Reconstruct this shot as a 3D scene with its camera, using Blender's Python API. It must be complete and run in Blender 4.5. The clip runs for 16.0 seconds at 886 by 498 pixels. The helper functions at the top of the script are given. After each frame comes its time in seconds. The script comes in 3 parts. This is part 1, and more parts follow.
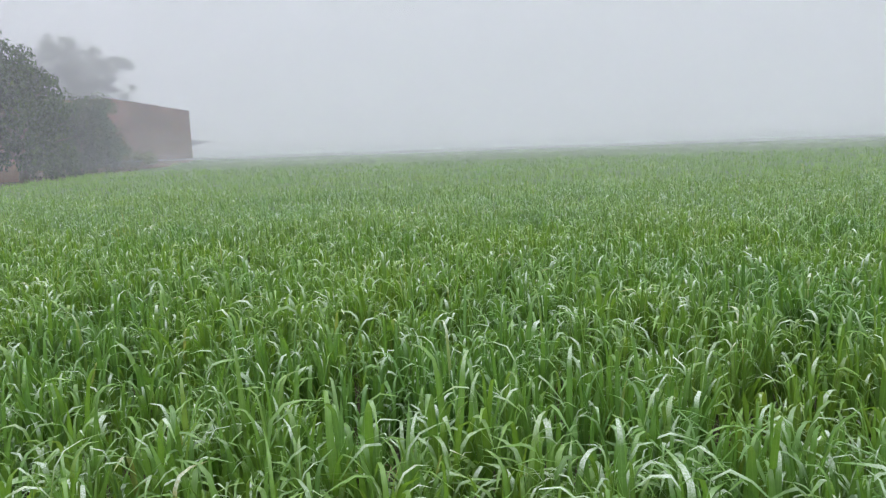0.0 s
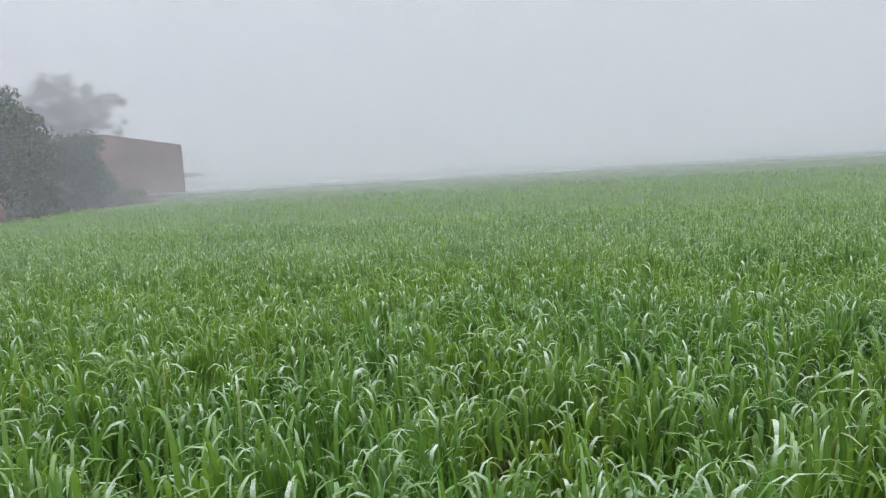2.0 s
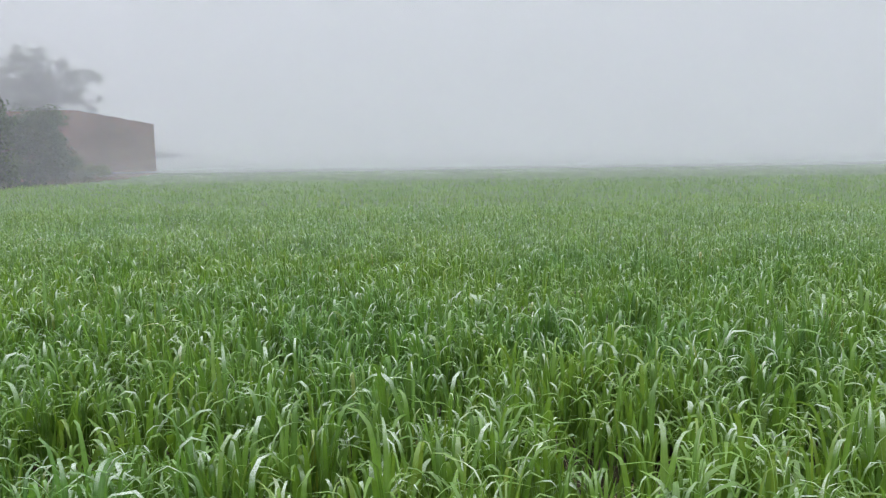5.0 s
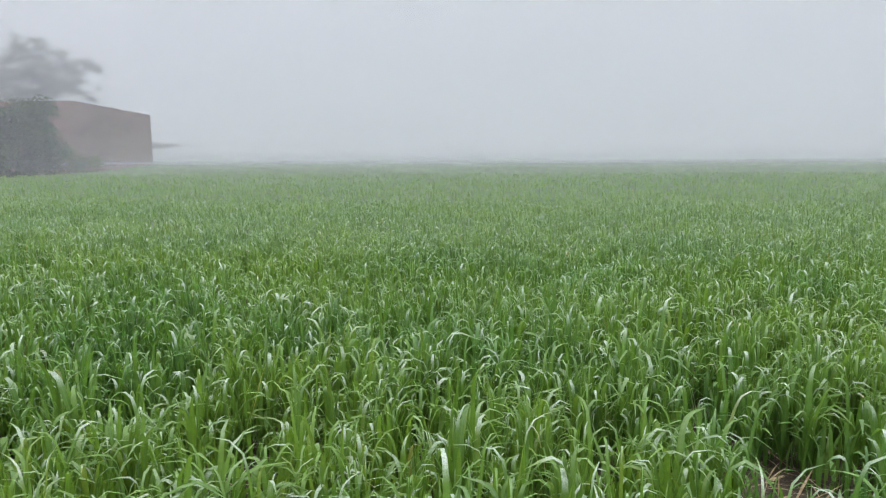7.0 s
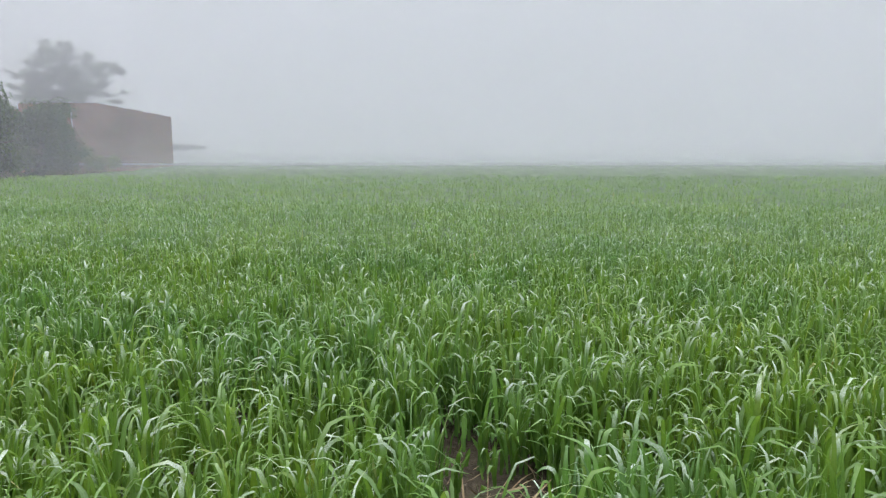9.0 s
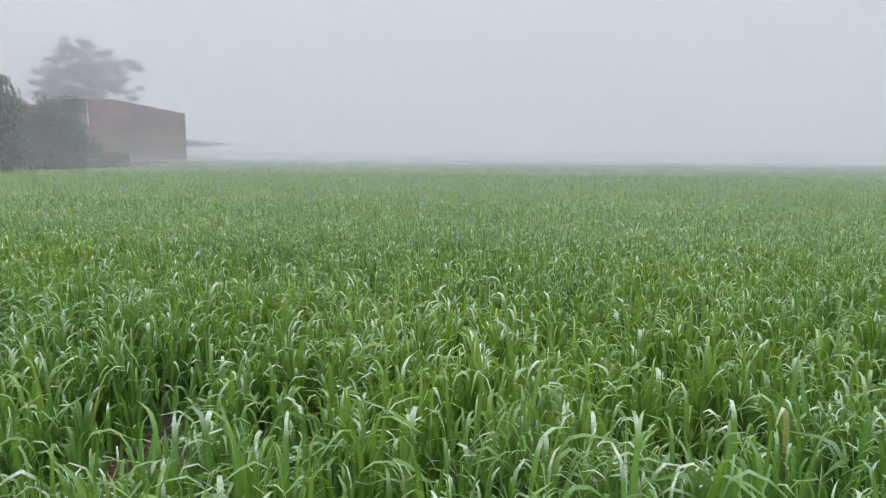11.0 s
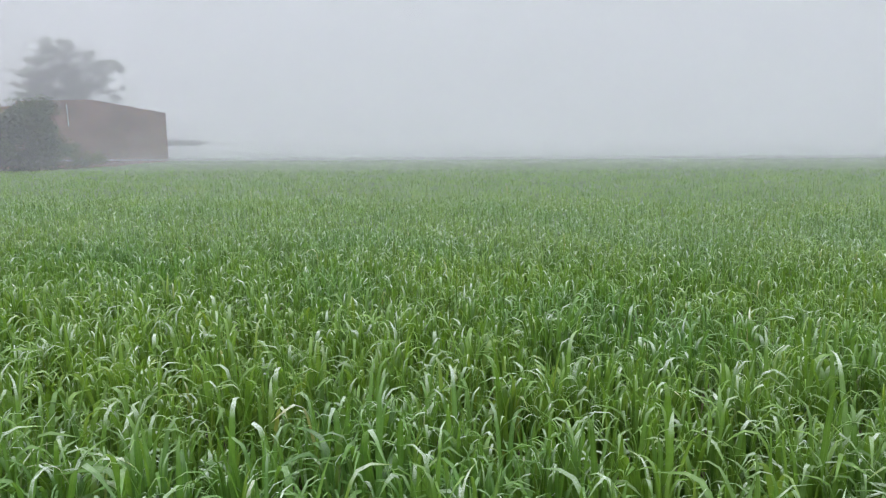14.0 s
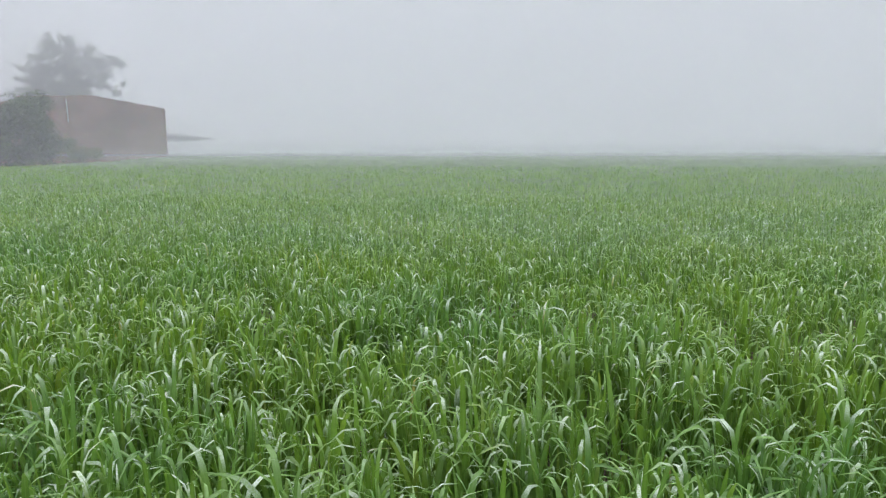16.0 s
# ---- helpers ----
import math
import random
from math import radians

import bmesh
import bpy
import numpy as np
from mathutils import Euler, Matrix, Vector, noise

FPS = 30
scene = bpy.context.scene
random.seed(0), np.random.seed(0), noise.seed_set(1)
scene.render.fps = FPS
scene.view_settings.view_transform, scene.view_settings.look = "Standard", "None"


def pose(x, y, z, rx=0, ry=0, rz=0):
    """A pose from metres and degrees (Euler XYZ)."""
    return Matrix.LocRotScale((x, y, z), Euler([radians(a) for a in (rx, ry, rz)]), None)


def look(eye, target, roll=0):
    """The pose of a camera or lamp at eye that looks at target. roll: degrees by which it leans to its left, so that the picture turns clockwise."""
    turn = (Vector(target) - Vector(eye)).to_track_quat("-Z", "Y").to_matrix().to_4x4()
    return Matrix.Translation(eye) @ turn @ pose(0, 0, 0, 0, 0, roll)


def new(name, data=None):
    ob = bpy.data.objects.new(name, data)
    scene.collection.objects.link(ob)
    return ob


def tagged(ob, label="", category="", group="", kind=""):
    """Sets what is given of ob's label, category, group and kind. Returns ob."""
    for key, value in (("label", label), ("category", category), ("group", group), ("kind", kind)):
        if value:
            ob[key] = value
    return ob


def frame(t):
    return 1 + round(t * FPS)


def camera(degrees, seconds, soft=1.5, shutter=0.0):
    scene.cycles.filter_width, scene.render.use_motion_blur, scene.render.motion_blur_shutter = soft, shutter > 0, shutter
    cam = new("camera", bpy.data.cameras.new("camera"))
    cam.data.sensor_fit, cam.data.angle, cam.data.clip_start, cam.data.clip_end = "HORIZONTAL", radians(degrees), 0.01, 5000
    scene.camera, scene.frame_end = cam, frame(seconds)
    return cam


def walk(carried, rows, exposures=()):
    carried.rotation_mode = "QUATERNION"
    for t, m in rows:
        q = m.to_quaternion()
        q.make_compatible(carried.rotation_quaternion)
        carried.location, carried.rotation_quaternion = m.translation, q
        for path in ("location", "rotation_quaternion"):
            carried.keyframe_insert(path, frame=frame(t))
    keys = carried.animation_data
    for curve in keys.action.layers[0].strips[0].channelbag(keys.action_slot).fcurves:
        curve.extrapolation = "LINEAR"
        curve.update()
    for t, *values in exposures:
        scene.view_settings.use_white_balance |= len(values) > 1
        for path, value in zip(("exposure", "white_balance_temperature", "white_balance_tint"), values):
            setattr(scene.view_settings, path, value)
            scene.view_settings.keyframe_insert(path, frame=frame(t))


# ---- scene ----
cam = camera(64.0, 16.0, soft=1.2)
PATH = [
    (0, (4.543, 0.781, 1.063), (4.35, 2.749, 0.765), -2.02),
    (0.5, (4.761, 0.74, 1.084), (4.559, 2.708, 0.795), -2.62),
    (1, (4.938, 0.726, 1.106), (4.737, 2.698, 0.838), -3.02),
    (1.5, (5.103, 0.76, 1.122), (4.918, 2.736, 0.88), -3.42),
    (2, (5.259, 0.781, 1.137), (5.061, 2.758, 0.91), -3.42),
    (2.5, (5.503, 0.749, 1.128), (5.29, 2.724, 0.901), -2.72),
    (3, (5.75, 0.748, 1.125), (5.549, 2.724, 0.89), -1.62),
    (3.5, (5.959, 0.808, 1.118), (5.792, 2.787, 0.88), -1.02),
    (4, (6.136, 0.832, 1.125), (5.977, 2.811, 0.886), -1.12),
    (4.5, (6.359, 0.795, 1.125), (6.194, 2.773, 0.887), -0.82),
    (4.7, (6.46, 0.785, 1.128), (6.295, 2.764, 0.885), -0.82),
    (6.8, (7.639, 0.81, 1.17), (7.461, 2.783, 0.897), -0.42),
    (7, (7.734, 0.82, 1.171), (7.543, 2.793, 0.899), -0.32),
    (7.5, (7.956, 0.879, 1.158), (7.762, 2.851, 0.888), -0.32),
    (8, (8.175, 0.947, 1.161), (7.966, 2.918, 0.899), -0.42),
    (8.5, (8.424, 0.96, 1.156), (8.182, 2.928, 0.896), -0.42),
    (8.7, (8.532, 0.971, 1.155), (8.278, 2.937, 0.89), -0.32),
    (10.8, (9.77, 1.109, 1.095), (9.423, 3.062, 0.837), 0.48),
    (11, (9.855, 1.116, 1.094), (9.516, 3.069, 0.827), 0.38),
    (11.5, (10.116, 1.122, 1.117), (9.789, 3.074, 0.832), 0.68),
    (12, (10.334, 1.137, 1.136), (9.973, 3.082, 0.849), 0.58),
    (12.5, (10.552, 1.134, 1.146), (10.14, 3.072, 0.869), -0.02),
    (13, (10.768, 1.167, 1.143), (10.36, 3.105, 0.861), -0.92),
    (13.5, (10.986, 1.224, 1.157), (10.634, 3.172, 0.871), -0.92),
    (14, (11.202, 1.204, 1.157), (10.863, 3.155, 0.876), -0.42),
    (14.5, (11.454, 1.196, 1.158), (11.096, 3.144, 0.881), 0.08),
    (15, (11.646, 1.235, 1.147), (11.277, 3.181, 0.865), -0.12),
    (15.5, (11.853, 1.261, 1.159), (11.481, 3.204, 0.871), -0.62),
    (16, (12.125, 1.242, 1.155), (11.762, 3.187, 0.864), -0.22),
]
walk(cam, [(t, look(eye, target, roll)) for t, eye, target, roll in PATH],
     exposures=((0, 0.28), (1, 0.26), (2, 0.21), (3, 0.18), (4.5, 0.21), (7, 0.22), (16, 0.23)))

# ---- world, sun ----
world = bpy.data.worlds.new("foggy_sky")
scene.world = world
world.use_nodes = True
wn, wl = world.node_tree.nodes, world.node_tree.links
wn.clear()
w_out = wn.new("ShaderNodeOutputWorld")
w_bg = wn.new("ShaderNodeBackground")
w_sky = wn.new("ShaderNodeTexSky")
w_sky.sky_type = "NISHITA"
w_sky.sun_disc = False
w_sky.sun_elevation = radians(42)
w_sky.sun_rotation = radians(-25)
w_sky.dust_density = 6.0
w_scale = wn.new("ShaderNodeVectorMath")
w_scale.operation = "SCALE"
w_scale.inputs["Scale"].default_value = 0.08
w_tc = wn.new("ShaderNodeTexCoord")
w_sep = wn.new("ShaderNodeSeparateXYZ")
w_ramp = wn.new("ShaderNodeValToRGB")
w_ramp.color_ramp.interpolation = "EASE"
w_ramp.color_ramp.elements[0].position = 0.0
w_ramp.color_ramp.elements[0].color = (0.63, 0.68, 0.74, 1)
w_ramp.color_ramp.elements[1].position = 1.0
w_ramp.color_ramp.elements[1].color = (3.6, 3.65, 3.75, 1)
mid_sky = w_ramp.color_ramp.elements.new(0.22)
mid_sky.color = (0.76, 0.77, 0.88, 1)
w_mix = wn.new("ShaderNodeMix")
w_mix.data_type = "RGBA"
w_mix.inputs["Factor"].default_value = 0.93
wl.new(w_tc.outputs["Generated"], w_sep.inputs[0])
wl.new(w_sep.outputs["Z"], w_ramp.inputs[0])
wl.new(w_sky.outputs[0], w_scale.inputs[0])
wl.new(w_scale.outputs[0], w_mix.inputs["A"])
wl.new(w_ramp.outputs[0], w_mix.inputs["B"])
wl.new(w_mix.outputs["Result"], w_bg.inputs["Color"])
w_bg.inputs["Strength"].default_value = 1.0
wl.new(w_bg.outputs[0], w_out.inputs[0])

sun_data = bpy.data.lights.new("sun", "SUN")
sun_data.energy = 1.5
sun_data.angle = radians(40)
sun_data.color = (1.0, 0.97, 0.92)
sun = new("sun", sun_data)
sun.matrix_world = look((-20, 40, 42), (0, 0, 0))

# ---- helpers of the scene ----
rng = np.random.default_rng(7)


def material(name):
    m = bpy.data.materials.new(name)
    m.use_nodes = True
    nt = m.node_tree
    nt.nodes.clear()
    out = nt.nodes.new("ShaderNodeOutputMaterial")
    return m, nt.nodes, nt.links, out


def noise_node(n, l, scale, detail=3.0, vec=None, rough=0.55):
    t = n.new("ShaderNodeTexNoise")
    t.inputs["Scale"].default_value = scale
    t.inputs["Detail"].default_value = detail
    t.inputs["Roughness"].default_value = rough
    if vec is not None:
        l.new(vec, t.inputs["Vector"])
    return t


def ramp_node(n, l, fac, stops):
    r = n.new("ShaderNodeValToRGB")
    while len(r.color_ramp.elements) < len(stops):
        r.color_ramp.elements.new(0.5)
    for e, (p, c) in zip(r.color_ramp.elements, stops):
        e.position, e.color = p, (*c, 1)
    l.new(fac, r.inputs[0])
    return r


def mix_color(n, l, fac, a, b, blend="MIX"):
    m = n.new("ShaderNodeMix")
    m.data_type, m.blend_type = "RGBA", blend
    for key, v in (("Factor", fac), ("A", a), ("B", b)):
        if isinstance(v, (int, float)):
            m.inputs[key].default_value = v
        elif isinstance(v, tuple):
            m.inputs[key].default_value = (*v, 1)
        else:
            l.new(v, m.inputs[key])
    return m.outputs["Result"]


def leaf_material(name, tones, patch, patch_scale, translucent=0.35, rough=0.38, spec=0.6):
    """Leaves: a tone for each leaf, broad patches across the stand, and light that comes through."""
    m, n, l, out = material(name)
    geo = n.new("ShaderNodeNewGeometry")
    tone = ramp_node(n, l, geo.outputs["Random Per Island"], tones)
    big = noise_node(n, l, patch_scale, 2.0, geo.outputs["Position"])
    lim = ramp_node(n, l, big.outputs["Fac"], [(0.40, (0, 0, 0)), (0.66, (1, 1, 1))])
    col = mix_color(n, l, lim.outputs[0], tone.outputs[0], mix_color(n, l, 1.0, tone.outputs[0], patch, "MULTIPLY"))
    fine = noise_node(n, l, 90.0, 2.0, geo.outputs["Position"])
    fr = ramp_node(n, l, fine.outputs["Fac"], [(0.3, (0.82, 0.82, 0.82)), (0.7, (1.15, 1.15, 1.15))])
    col = mix_color(n, l, 1.0, col, fr.outputs[0], "MULTIPLY")
    p = n.new("ShaderNodeBsdfPrincipled")
    l.new(col, p.inputs["Base Color"])
    p.inputs["Roughness"].default_value = rough
    p.inputs["Specular IOR Level"].default_value = spec
    tr = n.new("ShaderNodeBsdfTranslucent")
    l.new(mix_color(n, l, 1.0, col, (1.25, 1.2, 0.7), "MULTIPLY"), tr.inputs["Color"])
    mx = n.new("ShaderNodeMixShader")
    mx.inputs[0].default_value = translucent
    l.new(p.outputs[0], mx.inputs[1])
    l.new(tr.outputs[0], mx.inputs[2])
    l.new(mx.outputs[0], out.inputs["Surface"])
    return m


def plain_material(name, a, b, scale, rough=0.8, bump=0.3, metal=0.0, fine_scale=None):
    """A surface with stains at one scale and grain at a finer one."""
    m, n, l, out = material(name)
    geo = n.new("ShaderNodeNewGeometry")
    big = noise_node(n, l, scale, 4.0, geo.outputs["Position"])
    c = ramp_node(n, l, big.outputs["Fac"], [(0.32, a), (0.68, b)])
    grain = noise_node(n, l, fine_scale or scale * 14, 4.0, geo.outputs["Position"])
    g = ramp_node(n, l, grain.outputs["Fac"], [(0.3, (0.75, 0.75, 0.75)), (0.7, (1.2, 1.2, 1.2))])
    col = mix_color(n, l, 1.0, c.outputs[0], g.outputs[0], "MULTIPLY")
    p = n.new("ShaderNodeBsdfPrincipled")
    l.new(col, p.inputs["Base Color"])
    p.inputs["Roughness"].default_value, p.inputs["Metallic"].default_value = rough, metal
    bp = n.new("ShaderNodeBump")
    bp.inputs["Strength"].default_value, bp.inputs["Distance"].default_value = bump, 0.02
    l.new(grain.outputs["Fac"], bp.inputs["Height"])
    l.new(bp.outputs[0], p.inputs["Normal"])
    l.new(p.outputs[0], out.inputs["Surface"])
    return m


# ---- materials ----
def wheat_material():
    """Wheat leaves: tones leaf by leaf, patches over the field, a pale midrib and a pale sky sheen painted on the bends
    of many.
    """
    m, n, l, out = material("wheat_leaf")
    geo = n.new("ShaderNodeNewGeometry")
    rnd = geo.outputs["Random Per Island"]
    tone = ramp_node(n, l, rnd, [(0.0, (0.071, 0.152, 0.031)), (0.30, (0.096, 0.198, 0.034)), (0.60, (0.123, 0.237, 0.039)),
                                 (0.86, (0.096, 0.190, 0.048)), (0.994, (0.153, 0.245, 0.047)), (1.0, (0.28, 0.27, 0.13))])
    big = noise_node(n, l, 0.9, 3.0, geo.outputs["Position"])
    lim = ramp_node(n, l, big.outputs["Fac"], [(0.34, (0.80, 0.92, 1.10)), (0.5, (1, 1, 1)), (0.66, (1.14, 1.08, 0.92))])
    col = mix_color(n, l, 1.0, tone.outputs[0], lim.outputs[0], "MULTIPLY")
    fine = noise_node(n, l, 90.0, 2.0, geo.outputs["Position"])
    fr = ramp_node(n, l, fine.outputs["Fac"], [(0.3, (0.90, 0.90, 0.90)), (0.7, (1.08, 1.08, 1.08))])
    col = mix_color(n, l, 1.0, col, fr.outputs[0], "MULTIPLY")
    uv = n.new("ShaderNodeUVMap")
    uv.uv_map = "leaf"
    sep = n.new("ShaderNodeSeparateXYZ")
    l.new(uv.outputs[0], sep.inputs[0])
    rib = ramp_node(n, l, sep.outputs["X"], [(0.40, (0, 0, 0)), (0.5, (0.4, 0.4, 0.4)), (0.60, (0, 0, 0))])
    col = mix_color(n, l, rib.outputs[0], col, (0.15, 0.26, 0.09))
    # sky glint on the bends, put into the base colour in pale specks
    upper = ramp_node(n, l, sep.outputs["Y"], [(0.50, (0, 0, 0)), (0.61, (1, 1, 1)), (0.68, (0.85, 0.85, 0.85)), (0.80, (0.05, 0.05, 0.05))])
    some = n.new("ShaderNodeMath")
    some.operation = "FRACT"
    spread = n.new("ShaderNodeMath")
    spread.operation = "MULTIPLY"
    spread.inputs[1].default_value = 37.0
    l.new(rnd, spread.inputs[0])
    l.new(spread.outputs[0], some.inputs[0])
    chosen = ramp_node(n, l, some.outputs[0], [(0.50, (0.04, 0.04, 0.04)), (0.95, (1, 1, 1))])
    speck = noise_node(n, l, 260.0, 1.0, geo.outputs["Position"])
    specks = ramp_node(n, l, speck.outputs["Fac"], [(0.35, (0.35, 0.35, 0.35)), (0.6, (1, 1, 1))])
    bend_sheen = mix_color(n, l, 1.0, mix_color(n, l, 1.0, upper.outputs[0], chosen.outputs[0], "MULTIPLY"), specks.outputs[0], "MULTIPLY")
    part_sheen = n.new("ShaderNodeMath")
    part_sheen.operation = "MULTIPLY"
    part_sheen.inputs[1].default_value = 0.95
    l.new(bend_sheen, part_sheen.inputs[0])
    top = mix_color(n, l, part_sheen.outputs[0], col, (0.62, 0.70, 0.64))
    p = n.new("ShaderNodeBsdfPrincipled")
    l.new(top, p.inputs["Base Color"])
    p.inputs["Roughness"].default_value = 0.42
    p.inputs["Specular IOR Level"].default_value = 0.40
    p.inputs["Coat Weight"].default_value = 0.12
    p.inputs["Coat Roughness"].default_value = 0.2
    tr = n.new("ShaderNodeBsdfTranslucent")
    l.new(mix_color(n, l, 1.0, col, (1.35, 1.25, 0.6), "MULTIPLY"), tr.inputs["Color"])
    mx = n.new("ShaderNodeMixShader")
    mx.inputs[0].default_value = 0.40
    l.new(p.outputs[0], mx.inputs[1])
    l.new(tr.outputs[0], mx.inputs[2])
    l.new(mx.outputs[0], out.inputs["Surface"])
    return m


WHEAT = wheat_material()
# coloured darker than the leaves, in place of the shade between them
WHEAT_CANOPY = leaf_material(
    "wheat_canopy",
    [(0.0, (0.046, 0.088, 0.028)), (1.0, (0.054, 0.098, 0.030))], (1.15, 1.08, 0.9), 0.35, 0.15, 0.6, 0.3)
DRY_STRAW = plain_material("dry_straw", (0.17, 0.12, 0.065), (0.30, 0.235, 0.14), 30.0, 0.8)
TREE_LEAF = leaf_material(
    "dark_tree_leaf",
    [(0.0, (0.014, 0.029, 0.013)), (0.5, (0.022, 0.043, 0.017)), (0.85, (0.032, 0.060, 0.021)), (1.0, (0.055, 0.085, 0.024))],
    (1.4, 1.35, 1.0), 0.5, 0.12, 0.55, 0.25)
BUSH_LEAF = leaf_material(
    "bush_leaf",
    [(0.0, (0.024, 0.042, 0.028)), (0.6, (0.034, 0.056, 0.034)), (1.0, (0.050, 0.076, 0.036))],
    (1.7, 1.55, 0.9), 0.6, 0.2, 0.7, 0.2)
PALE_LEAF = leaf_material(
    "shrub_leaf",
    [(0.0, (0.050, 0.072, 0.032)), (0.6, (0.075, 0.100, 0.042)), (1.0, (0.12, 0.125, 0.05))],
    (1.3, 1.1, 0.8), 0.9, 0.25, 0.6, 0.3)
# tones raised so that part of the fog's haze sits in the leaf colour
HAZY_LEAF = leaf_material(
    "fog_paled_tree_leaf",
    [(0.0, (0.075, 0.105, 0.060)), (0.6, (0.105, 0.140, 0.078)), (1.0, (0.15, 0.18, 0.10))],
    (1.2, 1.15, 1.0), 0.5, 0.35, 0.5, 0.4)
BARK = plain_material("bark", (0.07, 0.055, 0.042), (0.13, 0.105, 0.085), 5.0, 0.9, 0.8)
POLE_PAINT = plain_material("weathered_white_paint", (0.42, 0.42, 0.40), (0.58, 0.58, 0.56), 6.0, 0.7, 0.2)
SACKING = plain_material("white_sacking", (0.46, 0.45, 0.42), (0.62, 0.61, 0.58), 9.0, 0.85, 0.4)
CONCRETE = plain_material("concrete", (0.22, 0.21, 0.20), (0.34, 0.33, 0.31), 1.6, 0.85, 0.3)
SHEET_ROOF = plain_material("sheet_roof", (0.035, 0.035, 0.035), (0.065, 0.062, 0.06), 0.8, 0.55, 0.15)
STEEL = plain_material("painted_steel", (0.14, 0.14, 0.14), (0.22, 0.21, 0.20), 3.0, 0.5, 0.1)


def soil_material():
    m, n, l, out = material("soil")
    geo = n.new("ShaderNodeNewGeometry")
    big = noise_node(n, l, 0.7, 4.0, geo.outputs["Position"])
    c = ramp_node(n, l, big.outputs["Fac"], [(0.3, (0.036, 0.027, 0.018)), (0.7, (0.068, 0.052, 0.034))])
    clod = noise_node(n, l, 28.0, 5.0, geo.outputs["Position"], 0.65)
    g = ramp_node(n, l, clod.outputs["Fac"], [(0.3, (0.6, 0.6, 0.6)), (0.7, (1.3, 1.25, 1.2))])
    col = mix_color(n, l, 1.0, c.outputs[0], g.outputs[0], "MULTIPLY")
    weed = noise_node(n, l, 6.0, 6.0, geo.outputs["Position"], 0.7)
    wr = ramp_node(n, l, weed.outputs["Fac"], [(0.54, (0, 0, 0)), (0.74, (0.8, 0.8, 0.8))])
    col = mix_color(n, l, wr.outputs[0], col, (0.060, 0.085, 0.030))
    p = n.new("ShaderNodeBsdfPrincipled")
    l.new(col, p.inputs["Base Color"])
    p.inputs["Roughness"].default_value = 0.95
    bp = n.new("ShaderNodeBump")
    bp.inputs["Strength"].default_value, bp.inputs["Distance"].default_value = 0.9, 0.03
    l.new(clod.outputs["Fac"], bp.inputs["Height"])
    l.new(bp.outputs[0], p.inputs["Normal"])
    l.new(p.outputs[0], out.inputs["Surface"])
    return m


def brick_material():
    m, n, l, out = material("red_brick")
    uv = n.new("ShaderNodeUVMap")
    uv.uv_map = "wall"
    b = n.new("ShaderNodeTexBrick")
    l.new(uv.outputs[0], b.inputs["Vector"])
    b.inputs["Scale"].default_value = 1.0
    b.inputs["Brick Width"].default_value, b.inputs["Row Height"].default_value = 0.24, 0.085
    b.inputs["Mortar Size"].default_value = 0.006
    b.inputs["Color1"].default_value = (0.265, 0.120, 0.084, 1)
    b.inputs["Color2"].default_value = (0.202, 0.099, 0.072, 1)
    b.inputs["Mortar"].default_value = (0.18, 0.16, 0.14, 1)
    geo = n.new("ShaderNodeNewGeometry")
    damp = noise_node(n, l, 0.45, 4.0, geo.outputs["Position"])
    d = ramp_node(n, l, damp.outputs["Fac"], [(0.34, (0.72, 0.70, 0.70)), (0.66, (1.18, 1.16, 1.12))])
    col = mix_color(n, l, 1.0, b.outputs["Color"], d.outputs[0], "MULTIPLY")
    # a paler tan tone over the lower courses, with a ragged upper edge
    sep = n.new("ShaderNodeSeparateXYZ")
    l.new(geo.outputs["Position"], sep.inputs[0])
    edge = noise_node(n, l, 0.8, 4.0, geo.outputs["Position"])
    high = n.new("ShaderNodeMath")
    high.operation = "MULTIPLY_ADD"
    high.inputs[1].default_value = 1.6
    l.new(edge.outputs["Fac"], high.inputs[0])
    l.new(sep.outputs["Z"], high.inputs[2])
    tan_band = n.new("ShaderNodeMapRange")
    tan_band.inputs["From Min"].default_value, tan_band.inputs["From Max"].default_value = 2.5, 4.0
    tan_band.inputs["To Min"].default_value, tan_band.inputs["To Max"].default_value = 0.42, 0.0
    l.new(high.outputs[0], tan_band.inputs["Value"])
    col = mix_color(n, l, tan_band.outputs[0], col, (0.29, 0.215, 0.155))
    grain = noise_node(n, l, 40.0, 4.0, geo.outputs["Position"])
    g = ramp_node(n, l, grain.outputs["Fac"], [(0.3, (0.8, 0.8, 0.8)), (0.7, (1.15, 1.15, 1.15))])
    col = mix_color(n, l, 1.0, col, g.outputs[0], "MULTIPLY")
    p = n.new("ShaderNodeBsdfPrincipled")
    l.new(col, p.inputs["Base Color"])
    p.inputs["Roughness"].default_value = 0.9
    bp = n.new("ShaderNodeBump")
    bp.inputs["Strength"].default_value, bp.inputs["Distance"].default_value = 0.5, 0.01
    l.new(b.outputs["Fac"], bp.inputs["Height"])
    bp.invert = True
    l.new(bp.outputs[0], p.inputs["Normal"])
    l.new(p.outputs[0], out.inputs["Surface"])
    return m


